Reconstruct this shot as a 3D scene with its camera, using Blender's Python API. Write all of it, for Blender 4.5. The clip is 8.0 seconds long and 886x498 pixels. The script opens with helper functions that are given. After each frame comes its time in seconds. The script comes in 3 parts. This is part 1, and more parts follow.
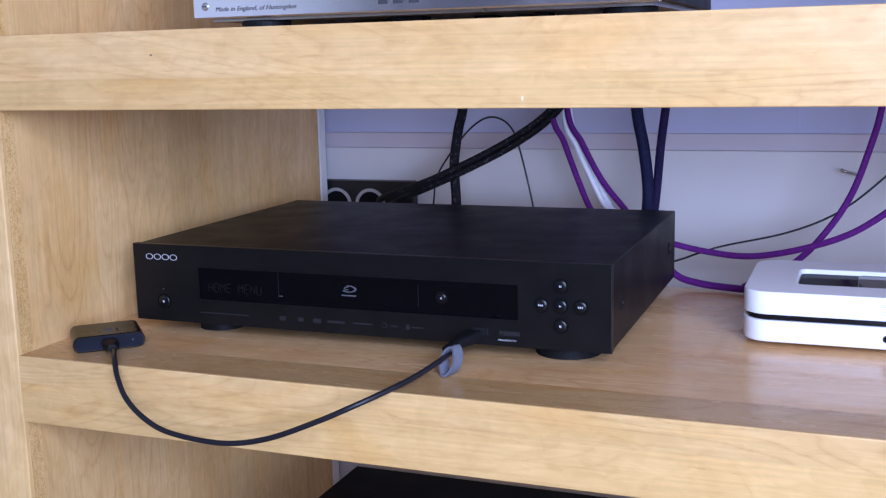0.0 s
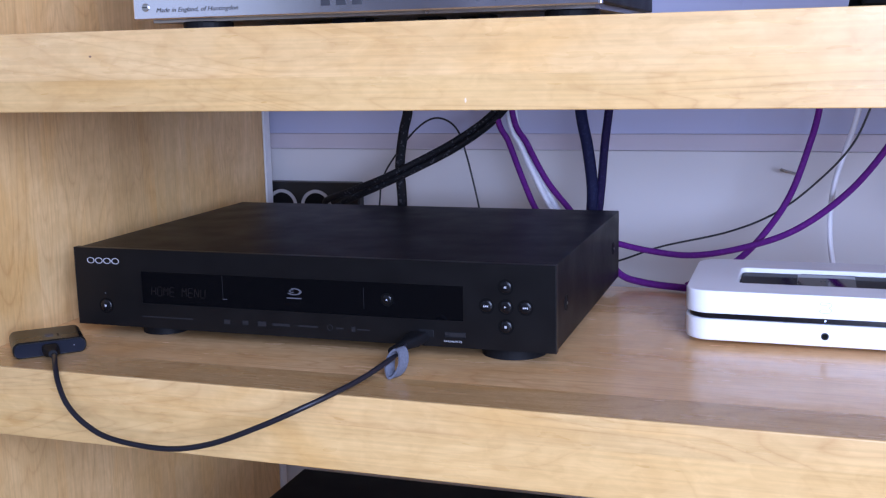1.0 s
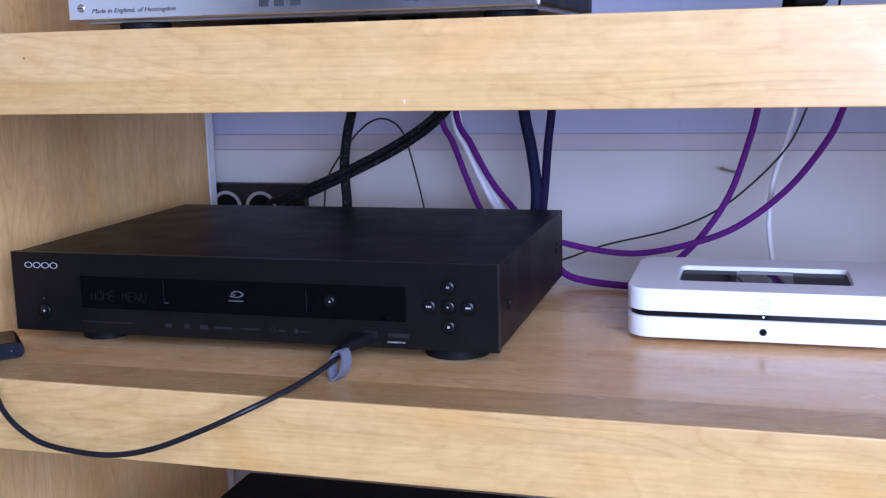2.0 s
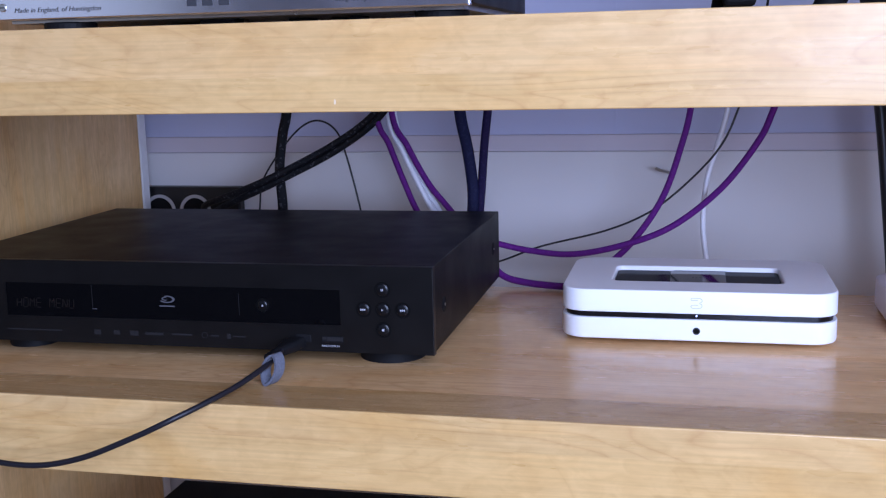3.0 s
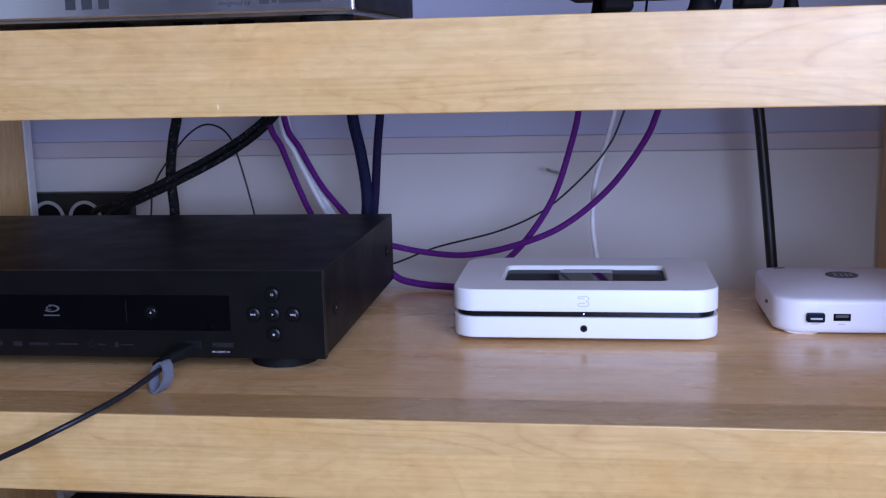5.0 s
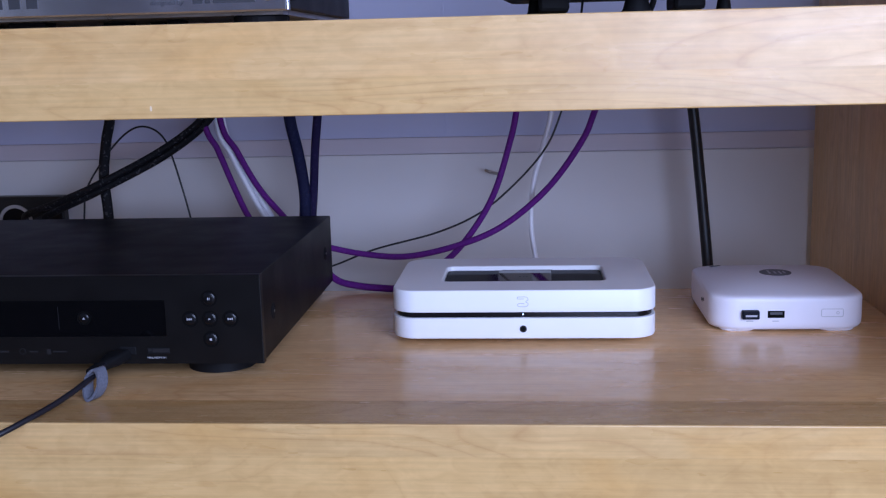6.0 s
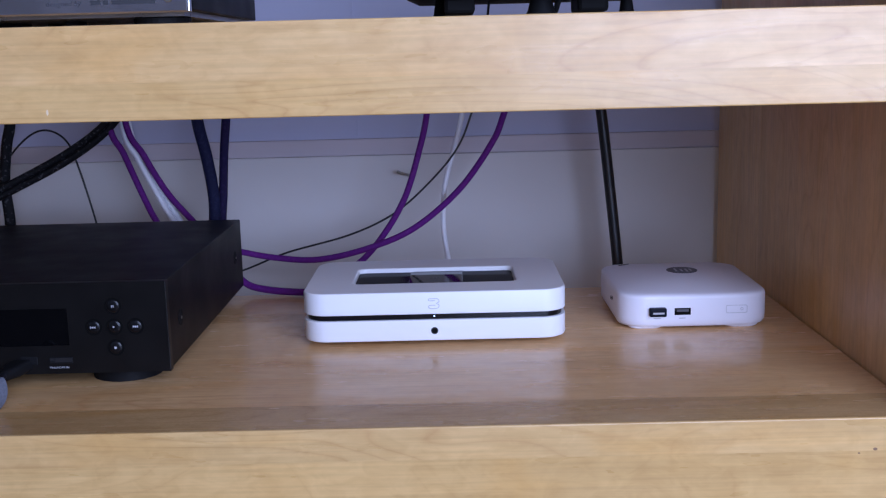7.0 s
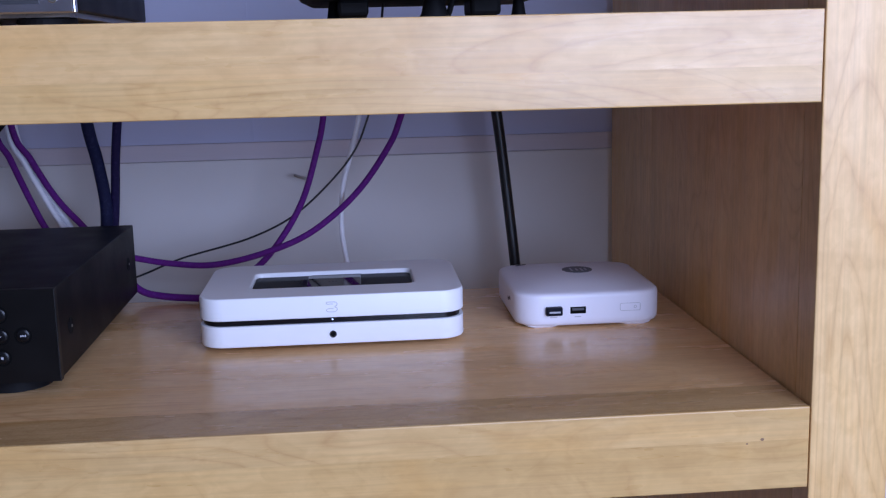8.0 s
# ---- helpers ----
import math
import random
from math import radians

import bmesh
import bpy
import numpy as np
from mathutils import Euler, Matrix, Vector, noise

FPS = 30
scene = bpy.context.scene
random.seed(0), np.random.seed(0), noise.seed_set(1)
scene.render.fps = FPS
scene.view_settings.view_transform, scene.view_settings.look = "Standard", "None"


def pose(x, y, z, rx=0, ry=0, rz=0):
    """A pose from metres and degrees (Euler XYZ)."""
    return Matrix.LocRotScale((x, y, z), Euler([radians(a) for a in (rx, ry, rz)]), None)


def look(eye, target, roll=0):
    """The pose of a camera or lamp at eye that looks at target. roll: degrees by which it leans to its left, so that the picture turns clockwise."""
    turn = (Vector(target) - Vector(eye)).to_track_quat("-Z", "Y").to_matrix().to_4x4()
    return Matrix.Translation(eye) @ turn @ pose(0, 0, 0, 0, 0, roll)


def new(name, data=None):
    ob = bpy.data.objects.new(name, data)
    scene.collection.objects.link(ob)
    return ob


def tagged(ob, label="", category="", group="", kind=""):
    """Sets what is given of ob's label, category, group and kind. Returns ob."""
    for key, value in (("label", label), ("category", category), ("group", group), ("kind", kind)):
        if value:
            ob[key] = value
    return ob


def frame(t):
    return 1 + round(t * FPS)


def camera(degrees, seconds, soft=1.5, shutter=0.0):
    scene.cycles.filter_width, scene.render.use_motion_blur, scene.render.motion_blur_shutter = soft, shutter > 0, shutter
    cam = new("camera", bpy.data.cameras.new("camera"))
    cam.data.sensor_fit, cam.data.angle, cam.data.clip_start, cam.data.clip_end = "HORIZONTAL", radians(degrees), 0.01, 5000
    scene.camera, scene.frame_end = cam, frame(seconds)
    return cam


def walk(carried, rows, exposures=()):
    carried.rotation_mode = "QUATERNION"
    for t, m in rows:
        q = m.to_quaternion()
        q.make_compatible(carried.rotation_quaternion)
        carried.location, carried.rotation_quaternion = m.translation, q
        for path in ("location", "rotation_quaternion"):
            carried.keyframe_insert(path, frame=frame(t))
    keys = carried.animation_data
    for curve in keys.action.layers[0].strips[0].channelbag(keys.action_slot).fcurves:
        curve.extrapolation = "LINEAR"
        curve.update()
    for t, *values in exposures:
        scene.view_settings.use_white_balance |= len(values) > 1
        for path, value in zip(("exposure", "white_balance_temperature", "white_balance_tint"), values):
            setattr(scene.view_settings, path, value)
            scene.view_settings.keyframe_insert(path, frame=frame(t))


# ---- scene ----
cam = camera(44.3, 8.0, 1.25)
PATH = [
    (0, (0.9892, -0.6880, 0.9864), (0.4140, 0.7791, 0.7098), -1.31),
    (0.5, (0.9905, -0.6880, 0.9879), (0.4580, 0.7947, 0.7091), -1.27),
    (1, (0.9920, -0.6871, 0.9880), (0.4875, 0.8055, 0.7091), -1.25),
    (2.5, (1.0031, -0.6822, 0.9887), (0.6063, 0.8422, 0.7082), -1.40),
    (3, (1.0053, -0.6784, 0.9867), (0.6480, 0.8561, 0.7082), -1.36),
    (3.5, (1.0072, -0.6780, 0.9868), (0.6818, 0.8636, 0.7082), -1.39),
    (4, (1.0127, -0.6825, 0.9891), (0.7195, 0.8652, 0.7084), -1.40),
    (5.5, (1.0202, -0.6804, 0.9884), (0.8384, 0.8844, 0.7086), -1.44),
    (6, (1.0203, -0.6790, 0.9884), (0.8847, 0.8904, 0.7076), -1.43),
    (6.5, (1.0233, -0.6789, 0.9894), (0.9407, 0.8939, 0.7074), -1.45),
    (7, (1.0282, -0.6767, 0.9890), (1.0101, 0.8981, 0.7065), -1.48),
    (7.5, (1.0304, -0.6781, 0.9894), (1.0846, 0.8958, 0.7065), -1.43),
    (8, (1.0321, -0.6783, 0.9884), (1.1574, 0.8917, 0.7070), -1.37),
]
EXPOSURE = [(0.0, 0.40), (1.2, 0.38), (2.5, 0.20), (3.5, -0.03), (4.2, -0.11), (5.5, -0.28), (7.0, -0.40), (7.5, -0.53), (8.0, -0.50)]
walk(cam, [(t, look(eye, target, roll)) for t, eye, target, roll in PATH], EXPOSURE)

# ---- world, window light ----
world = bpy.data.worlds.new("world")
scene.world = world
world.use_nodes = True
wn = world.node_tree
sky = wn.nodes.new("ShaderNodeTexSky")
sky.sky_type = 'NISHITA'
sky.sun_disc = False
sky.sun_elevation, sky.sun_rotation = radians(38), radians(150)
wn.nodes["Background"].inputs[1].default_value = 0.05
wn.links.new(sky.outputs[0], wn.nodes["Background"].inputs[0])


def area(name, m, w, h, power, color):
    d = bpy.data.lights.new(name, 'AREA')
    d.shape, d.size, d.size_y, d.energy, d.color = 'RECTANGLE', w, h, power, color
    ob = new(name, d)
    ob.matrix_world = m
    return ob


# daylight that falls in through the room's two windows, then an added fill
DAY = (0.51, 0.64, 1.09)
area("daylight_side", look((2.42, -1.10, 1.48), (0.9, -0.1, 0.85)), 1.1, 1.2, 9, DAY)
area("daylight_rear", look((1.70, -1.56, 1.32), (1.1, 0.2, 0.85)), 1.15, 1.25, 72, DAY)
# weak added lamp, there for the silver and black fronts to reflect
area("reflection_fill", look((-0.85, -1.56, 1.40), (0.2, 0.0, 1.0)), 1.15, 1.15, 2.4, DAY)


# ---- materials ----
def material(name):
    m = bpy.data.materials.new(name)
    m.use_nodes = True
    return m, m.node_tree, m.node_tree.nodes["Principled BSDF"]


def node(nt, kind, **kw):
    n = nt.nodes.new(kind)
    for k, v in kw.items():
        if k == "op":
            n.operation = v
        elif k == "blend":
            n.data_type, n.blend_type = 'RGBA', v
        else:
            n.inputs[k.replace("_", " ")].default_value = v
    return n


def ramp(nt, src, stops):
    r = nt.nodes.new("ShaderNodeValToRGB")
    el = r.color_ramp.elements
    while len(el) < len(stops):
        el.new(0.5)
    for e, (p, c) in zip(el, stops):
        e.position, e.color = p, (*c, 1) if len(c) == 3 else (c[0],) * 3 + (1,)
    nt.links.new(src, r.inputs[0])
    return r.outputs[0]


def mix(nt, blend, fac, a, b):
    n = node(nt, "ShaderNodeMix", blend=blend)
    for k, v in ((0, fac), (6, a), (7, b)):
        if hasattr(v, "links"):
            nt.links.new(v, n.inputs[k])
        else:
            n.inputs[k].default_value = v if k == 0 else (*v, 1)
    return n.outputs[2]


def maple(name, axis, light=1.0, rough=0.34, figure=0.0, tint=(1, 1, 1)):
    """Oiled maple, its grain along the axis 0, 1 or 2; every board differs by its object's random number."""
    m, nt, bs = material(name)
    L = nt.links
    tc, oi = nt.nodes.new("ShaderNodeTexCoord"), nt.nodes.new("ShaderNodeObjectInfo")
    off = node(nt, "ShaderNodeVectorMath", op='MULTIPLY_ADD')
    comb = nt.nodes.new("ShaderNodeCombineXYZ")
    for i in range(3):
        L.new(oi.outputs["Random"], comb.inputs[i])
    off.inputs[1].default_value = (7.3, 4.1, 5.7)
    L.new(comb.outputs[0], off.inputs[0])
    L.new(tc.outputs["Object"], off.inputs[2])

    def scaled(along, across):
        v = node(nt, "ShaderNodeVectorMath", op='MULTIPLY')
        s = [across] * 3
        s[axis] = along
        v.inputs[1].default_value = s
        L.new(off.outputs[0], v.inputs[0])
        return v.outputs[0]

    def noisy(along, across, detail, dist=0.0, rough_=0.55):
        n = node(nt, "ShaderNodeTexNoise", Scale=1.0, Detail=detail, Distortion=dist, Roughness=rough_)
        L.new(scaled(along, across), n.inputs["Vector"])
        return n.outputs["Fac"]

    tone = noisy(2.2, 11, 3, 0.8)
    base = ramp(nt, tone, [(0.28, (0.630, 0.425, 0.186)), (0.5, (0.690, 0.474, 0.215)), (0.72, (0.732, 0.522, 0.252))])
    # growth rings: thin darker lines along the contours of a slow noise
    slow = noisy(2.0, 9, 2, 1.1, 0.45)
    k = node(nt, "ShaderNodeMath", op='MULTIPLY')
    k.inputs[1].default_value = 44
    L.new(slow, k.inputs[0])
    fr = node(nt, "ShaderNodeMath", op='PINGPONG')
    fr.inputs[1].default_value = 1
    L.new(k.outputs[0], fr.inputs[0])
    rings = ramp(nt, fr.outputs[0], [(0.0, (1,)), (0.10, (0.55,)), (0.28, (0.18,)), (0.6, (0.0,))])
    where = ramp(nt, noisy(1.5, 7, 2), [(0.40, (0.0,)), (0.56, (1.0,))])
    rw = node(nt, "ShaderNodeMath", op='MULTIPLY')
    L.new(rings, rw.inputs[0])
    L.new(where, rw.inputs[1])
    rk = node(nt, "ShaderNodeMath", op='MULTIPLY')
    rk.inputs[1].default_value = 0.32
    L.new(rw.outputs[0], rk.inputs[0])
    col = mix(nt, 'MULTIPLY', rk.outputs[0], base, (0.62, 0.44, 0.30))
    # fibres and small dark streaks
    fib = noisy(9, 420, 3)
    col = mix(nt, 'MULTIPLY', 0.6, col, ramp(nt, fib, [(0.3, (0.84, 0.81, 0.77)), (0.65, (1.06, 1.05, 1.04))]))
    streak = ramp(nt, noisy(14, 190, 1), [(0.77, (0.0,)), (0.84, (0.8,))])
    col = mix(nt, 'MULTIPLY', streak, col, (0.70, 0.55, 0.42))
    # broad mottling
    col = mix(nt, 'MULTIPLY', 0.55, col, ramp(nt, noisy(6, 14, 2), [(0.3, (0.90, 0.87, 0.83)), (0.7, (1.06, 1.05, 1.04))]))
    col = mix(nt, 'MULTIPLY', 0.6, col, ramp(nt, noisy(55, 110, 4, 0.9), [(0.36, (0.91, 0.865, 0.80)), (0.62, (1.06, 1.06, 1.06))]))
    # warmer, more orange heartwood in uneven patches
    heart = ramp(nt, noisy(5, 16, 4, 1.2), [(0.48, (0.0,)), (0.68, (0.75,))])
    col = mix(nt, 'MULTIPLY', heart, col, (0.99, 0.90, 0.74))
    # soft cross-grain flame in patches
    flame = ramp(nt, noisy(34, 9, 2, 0.6), [(0.35, (0.93, 0.90, 0.86)), (0.65, (1.05, 1.05, 1.05))])
    col = mix(nt, 'MULTIPLY', ramp(nt, noisy(3, 10, 1), [(0.45, (0.0,)), (0.65, (0.8,))]), col, flame)
    if figure:
        fl = node(nt, "ShaderNodeTexNoise", Scale=1.0, Detail=2.0, Distortion=1.5)
        v = scaled(260, 420)
        L.new(v, fl.inputs["Vector"])
        col = mix(nt, 'MULTIPLY', figure, col, ramp(nt, fl.outputs["Fac"], [(0.38, (0.80, 0.66, 0.48)), (0.58, (1.10, 1.05, 0.98))]))
    # each board its own tone
    tone2 = ramp(nt, oi.outputs["Random"], [(0.0, (0.94, 0.90, 0.86)), (0.35, (1.0, 0.985, 0.96)), (0.7, (1.01, 1.01, 1.03)), (1.0, (1.04, 1.01, 1.0))])
    col = mix(nt, 'MULTIPLY', 1.0, col, tone2)
    col = mix(nt, 'MULTIPLY', 1.0, col, tuple(light * c for c in tint))
    L.new(col, bs.inputs["Base Color"])
    L.new(ramp(nt, noisy(12, 60, 3), [(0.3, (rough - 0.05,)), (0.7, (rough + 0.10,))]), bs.inputs["Roughness"])
    bump = node(nt, "ShaderNodeBump", Strength=0.10, Distance=0.0006)
    L.new(fib, bump.inputs["Height"])
    L.new(bump.outputs[0], bs.inputs["Normal"])
    return m


def plain(name, color, rough=0.5, metal=0.0, spread=0.06, scale=60, bump=0.0, bscale=600, coat=0.0, spec=0.5):
    """A surface of one colour with slight mottling, uneven gloss and fine relief."""
    m, nt, bs = material(name)
    L = nt.links
    tc = nt.nodes.new("ShaderNodeTexCoord")
    n = node(nt, "ShaderNodeTexNoise", Scale=scale, Detail=4.0)
    L.new(tc.outputs["Object"], n.inputs["Vector"])
    lo, hi = [c * (1 - spread) for c in color], [min(1, c * (1 + spread)) for c in color]
    L.new(ramp(nt, n.outputs["Fac"], [(0.3, lo), (0.7, hi)]), bs.inputs["Base Color"])
    L.new(ramp(nt, n.outputs["Fac"], [(0.3, (max(0.02, rough * 0.88),)), (0.7, (min(1, rough * 1.12),))]), bs.inputs["Roughness"])
    bs.inputs["Metallic"].default_value = metal
    bs.inputs["Coat Weight"].default_value = coat
    bs.inputs["Specular IOR Level"].default_value = spec
    if bump:
        f = node(nt, "ShaderNodeTexNoise", Scale=bscale, Detail=3.0)
        L.new(tc.outputs["Object"], f.inputs["Vector"])
        b = node(nt, "ShaderNodeBump", Strength=bump, Distance=0.0004)
        L.new(f.outputs["Fac"], b.inputs["Height"])
        L.new(b.outputs[0], bs.inputs["Normal"])
    return m


def braided(name, color, fleck, amount):
    """Woven cable sleeve: fine diagonal weave with lighter flecks."""
    m, nt, bs = material(name)
    L = nt.links
    tc = nt.nodes.new("ShaderNodeTexCoord")
    n = node(nt, "ShaderNodeTexNoise", Scale=300.0, Detail=1.0, Distortion=0.6)
    L.new(tc.outputs["Object"], n.inputs["Vector"])
    f = ramp(nt, n.outputs["Fac"], [(0.60 - amount, (0.0,)), (0.66 - amount, (1.0,))])
    L.new(mix(nt, 'MIX', f, color, fleck), bs.inputs["Base Color"])
    bs.inputs["Roughness"].default_value = 0.6
    bs.inputs["Specular IOR Level"].default_value = 0.2
    w = node(nt, "ShaderNodeTexWave", Scale=520.0, Distortion=2.0)
    L.new(tc.outputs["Object"], w.inputs["Vector"])
    b = node(nt, "ShaderNodeBump", Strength=0.35, Distance=0.0005)
    L.new(w.outputs["Fac"], b.inputs["Height"])
    L.new(b.outputs[0], bs.inputs["Normal"])
    return m


def glowing(name, color, power):
    m, nt, bs = material(name)
    bs.inputs["Base Color"].default_value = (*color, 1)
    bs.inputs["Emission Color"].default_value = (*color, 1)
    bs.inputs["Emission Strength"].default_value = power
    return m


M_top = maple("maple_shelf_top", 0, 1.13, 0.20, 0.0, (1.03, 0.965, 1.08))
M_nose = maple("maple_nosing", 0, 0.95, 0.28, 0.0, (1.02, 0.975, 0.95))
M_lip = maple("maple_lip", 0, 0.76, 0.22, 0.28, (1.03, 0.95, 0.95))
M_nose_low = maple("maple_nosing_low", 0, 0.90, 0.30, 0.0, (1.035, 0.96, 0.86))
M_up = maple("maple_upright", 2, 1.06, 0.34, 0.0, (1.02, 0.99, 0.99))
M_fig = maple("maple_quartered", 2, 1.0, 0.4, 0.8)
M_wall = plain("wall_paint", (0.67, 0.65, 0.645), 0.7, spread=0.04, scale=5, bump=0.15, bscale=250)
M_wall_blue = plain("wall_paint_cool", (0.50, 0.51, 0.66), 0.65, spread=0.05, scale=4, bump=0.15, bscale=250)
M_strip = plain("wall_strip_paint", (0.58, 0.525, 0.565), 0.6, spread=0.05, scale=7, bump=0.1)
M_room = plain("room_paint", (0.32, 0.31, 0.30), 0.8, spread=0.03, scale=3, bump=0.1, bscale=120)
M_clay = plain("brown_paint", (0.20, 0.15, 0.12), 0.8, spread=0.04, scale=3, bump=0.1, bscale=120)
M_void = plain("dark_gap", (0.002, 0.002, 0.002), 0.7, spread=0.0, spec=0.1)
M_floor = plain("carpet", (0.30, 0.22, 0.15), 0.95, spread=0.18, scale=240, bump=0.6, bscale=500)
M_black = plain("black_anodised", (0.0050, 0.0045, 0.0046), 0.36, spread=0.10, scale=40, bump=0.08, bscale=1500, spec=0.20)
M_blacktop = plain("black_painted_steel", (0.0030, 0.0029, 0.0036), 0.40, spread=0.03, scale=25, bump=0.10, bscale=2200, spec=0.09)
M_gloss = plain("black_gloss", (0.002, 0.002, 0.0025), 0.05, spread=0.0, spec=0.22)
M_rubber = plain("black_rubber", (0.006, 0.006, 0.007), 0.6, spec=0.15)
M_plastic = plain("black_plastic", (0.008, 0.008, 0.009), 0.38, bump=0.1, bscale=1200)
M_gunblue = plain("blue_grey_plastic", (0.004, 0.005, 0.011), 0.45, spec=0.10)
M_button = plain("black_button", (0.004, 0.004, 0.005), 0.30, spread=0.0, spec=0.3)
M_well = plain("smoked_window", (0.006, 0.006, 0.009), 0.12, spread=0.0, spec=0.008)
M_band = plain("black_band", (0.004, 0.004, 0.006), 0.22, spread=0.0, spec=0.3)
M_white = plain("white_satin_plastic", (0.80, 0.80, 0.82), 0.36, spread=0.015, scale=12, bump=0.04, bscale=1800)
M_white2 = plain("white_glossy_plastic", (0.78, 0.75, 0.80), 0.42, spread=0.02, scale=10)
M_silver = plain("brushed_silver", (0.74, 0.74, 0.83), 0.22, 1.0, spread=0.04, scale=30, bump=0.05)
M_chrome = plain("chrome", (0.8, 0.82, 0.86), 0.08, 1.0, spread=0.02)
M_screw = plain("steel_screw", (0.45, 0.44, 0.42), 0.3, 1.0)
M_ink = plain("dark_print", (0.03, 0.03, 0.035), 0.6)
M_greyink = plain("grey_print", (0.07, 0.07, 0.08), 0.6)
M_paleink = plain("pale_print", (0.42, 0.42, 0.45), 0.5)
M_dimink = plain("dim_print", (0.014, 0.013, 0.014), 0.6, spec=0.2)
M_display = plain("dim_display", (0.0055, 0.0038, 0.0038), 0.5, spec=0.2)
M_logo = plain("dark_logo", (0.055, 0.05, 0.07), 0.35)
M_velcro = plain("grey_velcro", (0.115, 0.12, 0.15), 0.95, spread=0.25, scale=700, bump=0.9, bscale=1600)
M_purple = braided("purple_sleeve", (0.130, 0.013, 0.195), (0.155, 0.022, 0.225), 0.02)
M_navy = braided("navy_sleeve", (0.008, 0.010, 0.046), (0.014, 0.018, 0.064), 0.02)
M_indigo = braided("indigo_sleeve", (0.012, 0.006, 0.048), (0.022, 0.012, 0.070), 0.02)
M_mesh = braided("black_mesh_sleeve", (0.006, 0.006, 0.008), (0.055, 0.055, 0.062), -0.02)
M_cord = plain("black_cord", (0.012, 0.012, 0.014), 0.42)
M_whitecord = plain("white_cord", (0.84, 0.84, 0.88), 0.4)
M_usbcord = plain("dark_usb_cord", (0.011, 0.010, 0.014), 0.38, spec=0.35)
M_amber = plain("aged_white", (0.45, 0.44, 0.45), 0.5)
M_led = glowing("led_glow", (0.45, 0.6, 1.0), 2.5)


# ---- mesh helpers ----
def part(name, bm, mat, parent=None, label=""):
    me = bpy.data.meshes.new(name)
    bmesh.ops.recalc_face_normals(bm, faces=bm.faces[:])
    bm.to_mesh(me)
    bm.free()
    me.materials.append(mat)
    ob = new(name, me)
    if parent:
        ob.parent = parent
    if label:
        ob["label"] = label
    return ob


def smooth(ob, angle=35):
    for p in ob.data.polygons:
        p.use_smooth = True
    ob.data.set_sharp_from_angle(angle=radians(angle))
    return ob


def thing(name, m, label, category, group=""):
    ob = new(name)
    ob.empty_display_size = 0.02
    ob.matrix_world = m
    return tagged(ob, label, category, group)


def add_box(bm, x0, x1, y0, y1, z0, z1):
    vs = [bm.verts.new((x, y, z)) for z in (z0, z1) for x, y in ((x0, y0), (x1, y0), (x1, y1), (x0, y1))]
    for f in ((0, 1, 2, 3), (4, 5, 6, 7), (0, 1, 5, 4), (1, 2, 6, 5), (2, 3, 7, 6), (3, 0, 4, 7)):
        bm.faces.new([vs[i] for i in f])
    return vs


def box(x0, x1, y0, y1, z0, z1, bevel=0.0, seg=2):
    bm = bmesh.new()
    add_box(bm, x0, x1, y0, y1, z0, z1)
    if bevel:
        bmesh.ops.bevel(bm, geom=bm.edges[:], offset=bevel, segments=seg, profile=0.5, affect='EDGES')
    return bm


def ring(w, d, r, z, n=8, cx=0.0, cy=0.0):
    """Points round a rectangle of w by d with round corners."""
    out = []
    for sx, sy, a0 in ((1, 1, 0), (-1, 1, 90), (-1, -1, 180), (1, -1, 270)):
        for i in range(n + 1):
            a = radians(a0 + 90 * i / n)
            out.append((cx + sx * (w / 2 - r) + r * math.cos(a), cy + sy * (d / 2 - r) + r * math.sin(a), z))
    return out


def loft(bm, loops, cap0=True, cap1=True, close=False):
    vs = [[bm.verts.new(p) for p in lp] for lp in loops]
    n = len(vs[0])
    pairs = list(zip(vs, vs[1:])) + ([(vs[-1], vs[0])] if close else [])
    for a, b in pairs:
        for i in range(n):
            bm.faces.new((a[i], a[(i + 1) % n], b[(i + 1) % n], b[i]))
    if cap0 and not close:
        bm.faces.new(vs[0])
    if cap1 and not close:
        bm.faces.new(vs[-1])
    return bm


def disc(r, h, m, n=24, bevel=0.0, dome=0.0):
    """A round slab along the local z of m, with a softened rim."""
    rs = [(r, 0), (r, h - bevel), (r - bevel, h)] if bevel else [(r, 0), (r, h)]
    if dome:
        rs += [(r * 0.6, h + dome * 0.7), (r * 0.25, h + dome)]
    bm = bmesh.new()
    loft(bm, [[(m @ Vector((q * math.cos(2 * math.pi * i / n), q * math.sin(2 * math.pi * i / n), z)))[:] for i in range(n)] for q, z in rs])
    return bm


def annulus(r0, r1, h, m, n=28, a0=0.0, a1=360.0):
    bm = bmesh.new()
    full = a1 - a0 >= 360
    k = n if full else n + 1
    ang = [radians(a0 + (a1 - a0) * i / n) for i in range(k)]
    loops = [[(m @ Vector((q * math.cos(a), q * math.sin(a), z)))[:] for q, z in ((r0, 0), (r1, 0), (r1, h), (r0, h))] for a in ang]
    if full:
        loft(bm, loops, close=True)
    else:
        loft(bm, loops)
    return bm


def spline(pts, step=10):
    """A smooth line through the points."""
    P = [Vector(p) for p in pts]
    P = [P[0] * 2 - P[1]] + P + [P[-1] * 2 - P[-2]]
    out = []
    for a, b, c, d in zip(P, P[1:], P[2:], P[3:]):
        for i in range(step):
            t = i / step
            out.append(0.5 * ((2 * b) + (c - a) * t + (2 * a - 5 * b + 4 * c - d) * t * t + (3 * b - a - 3 * c + d) * t ** 3))
    out.append(P[-2])
    return out


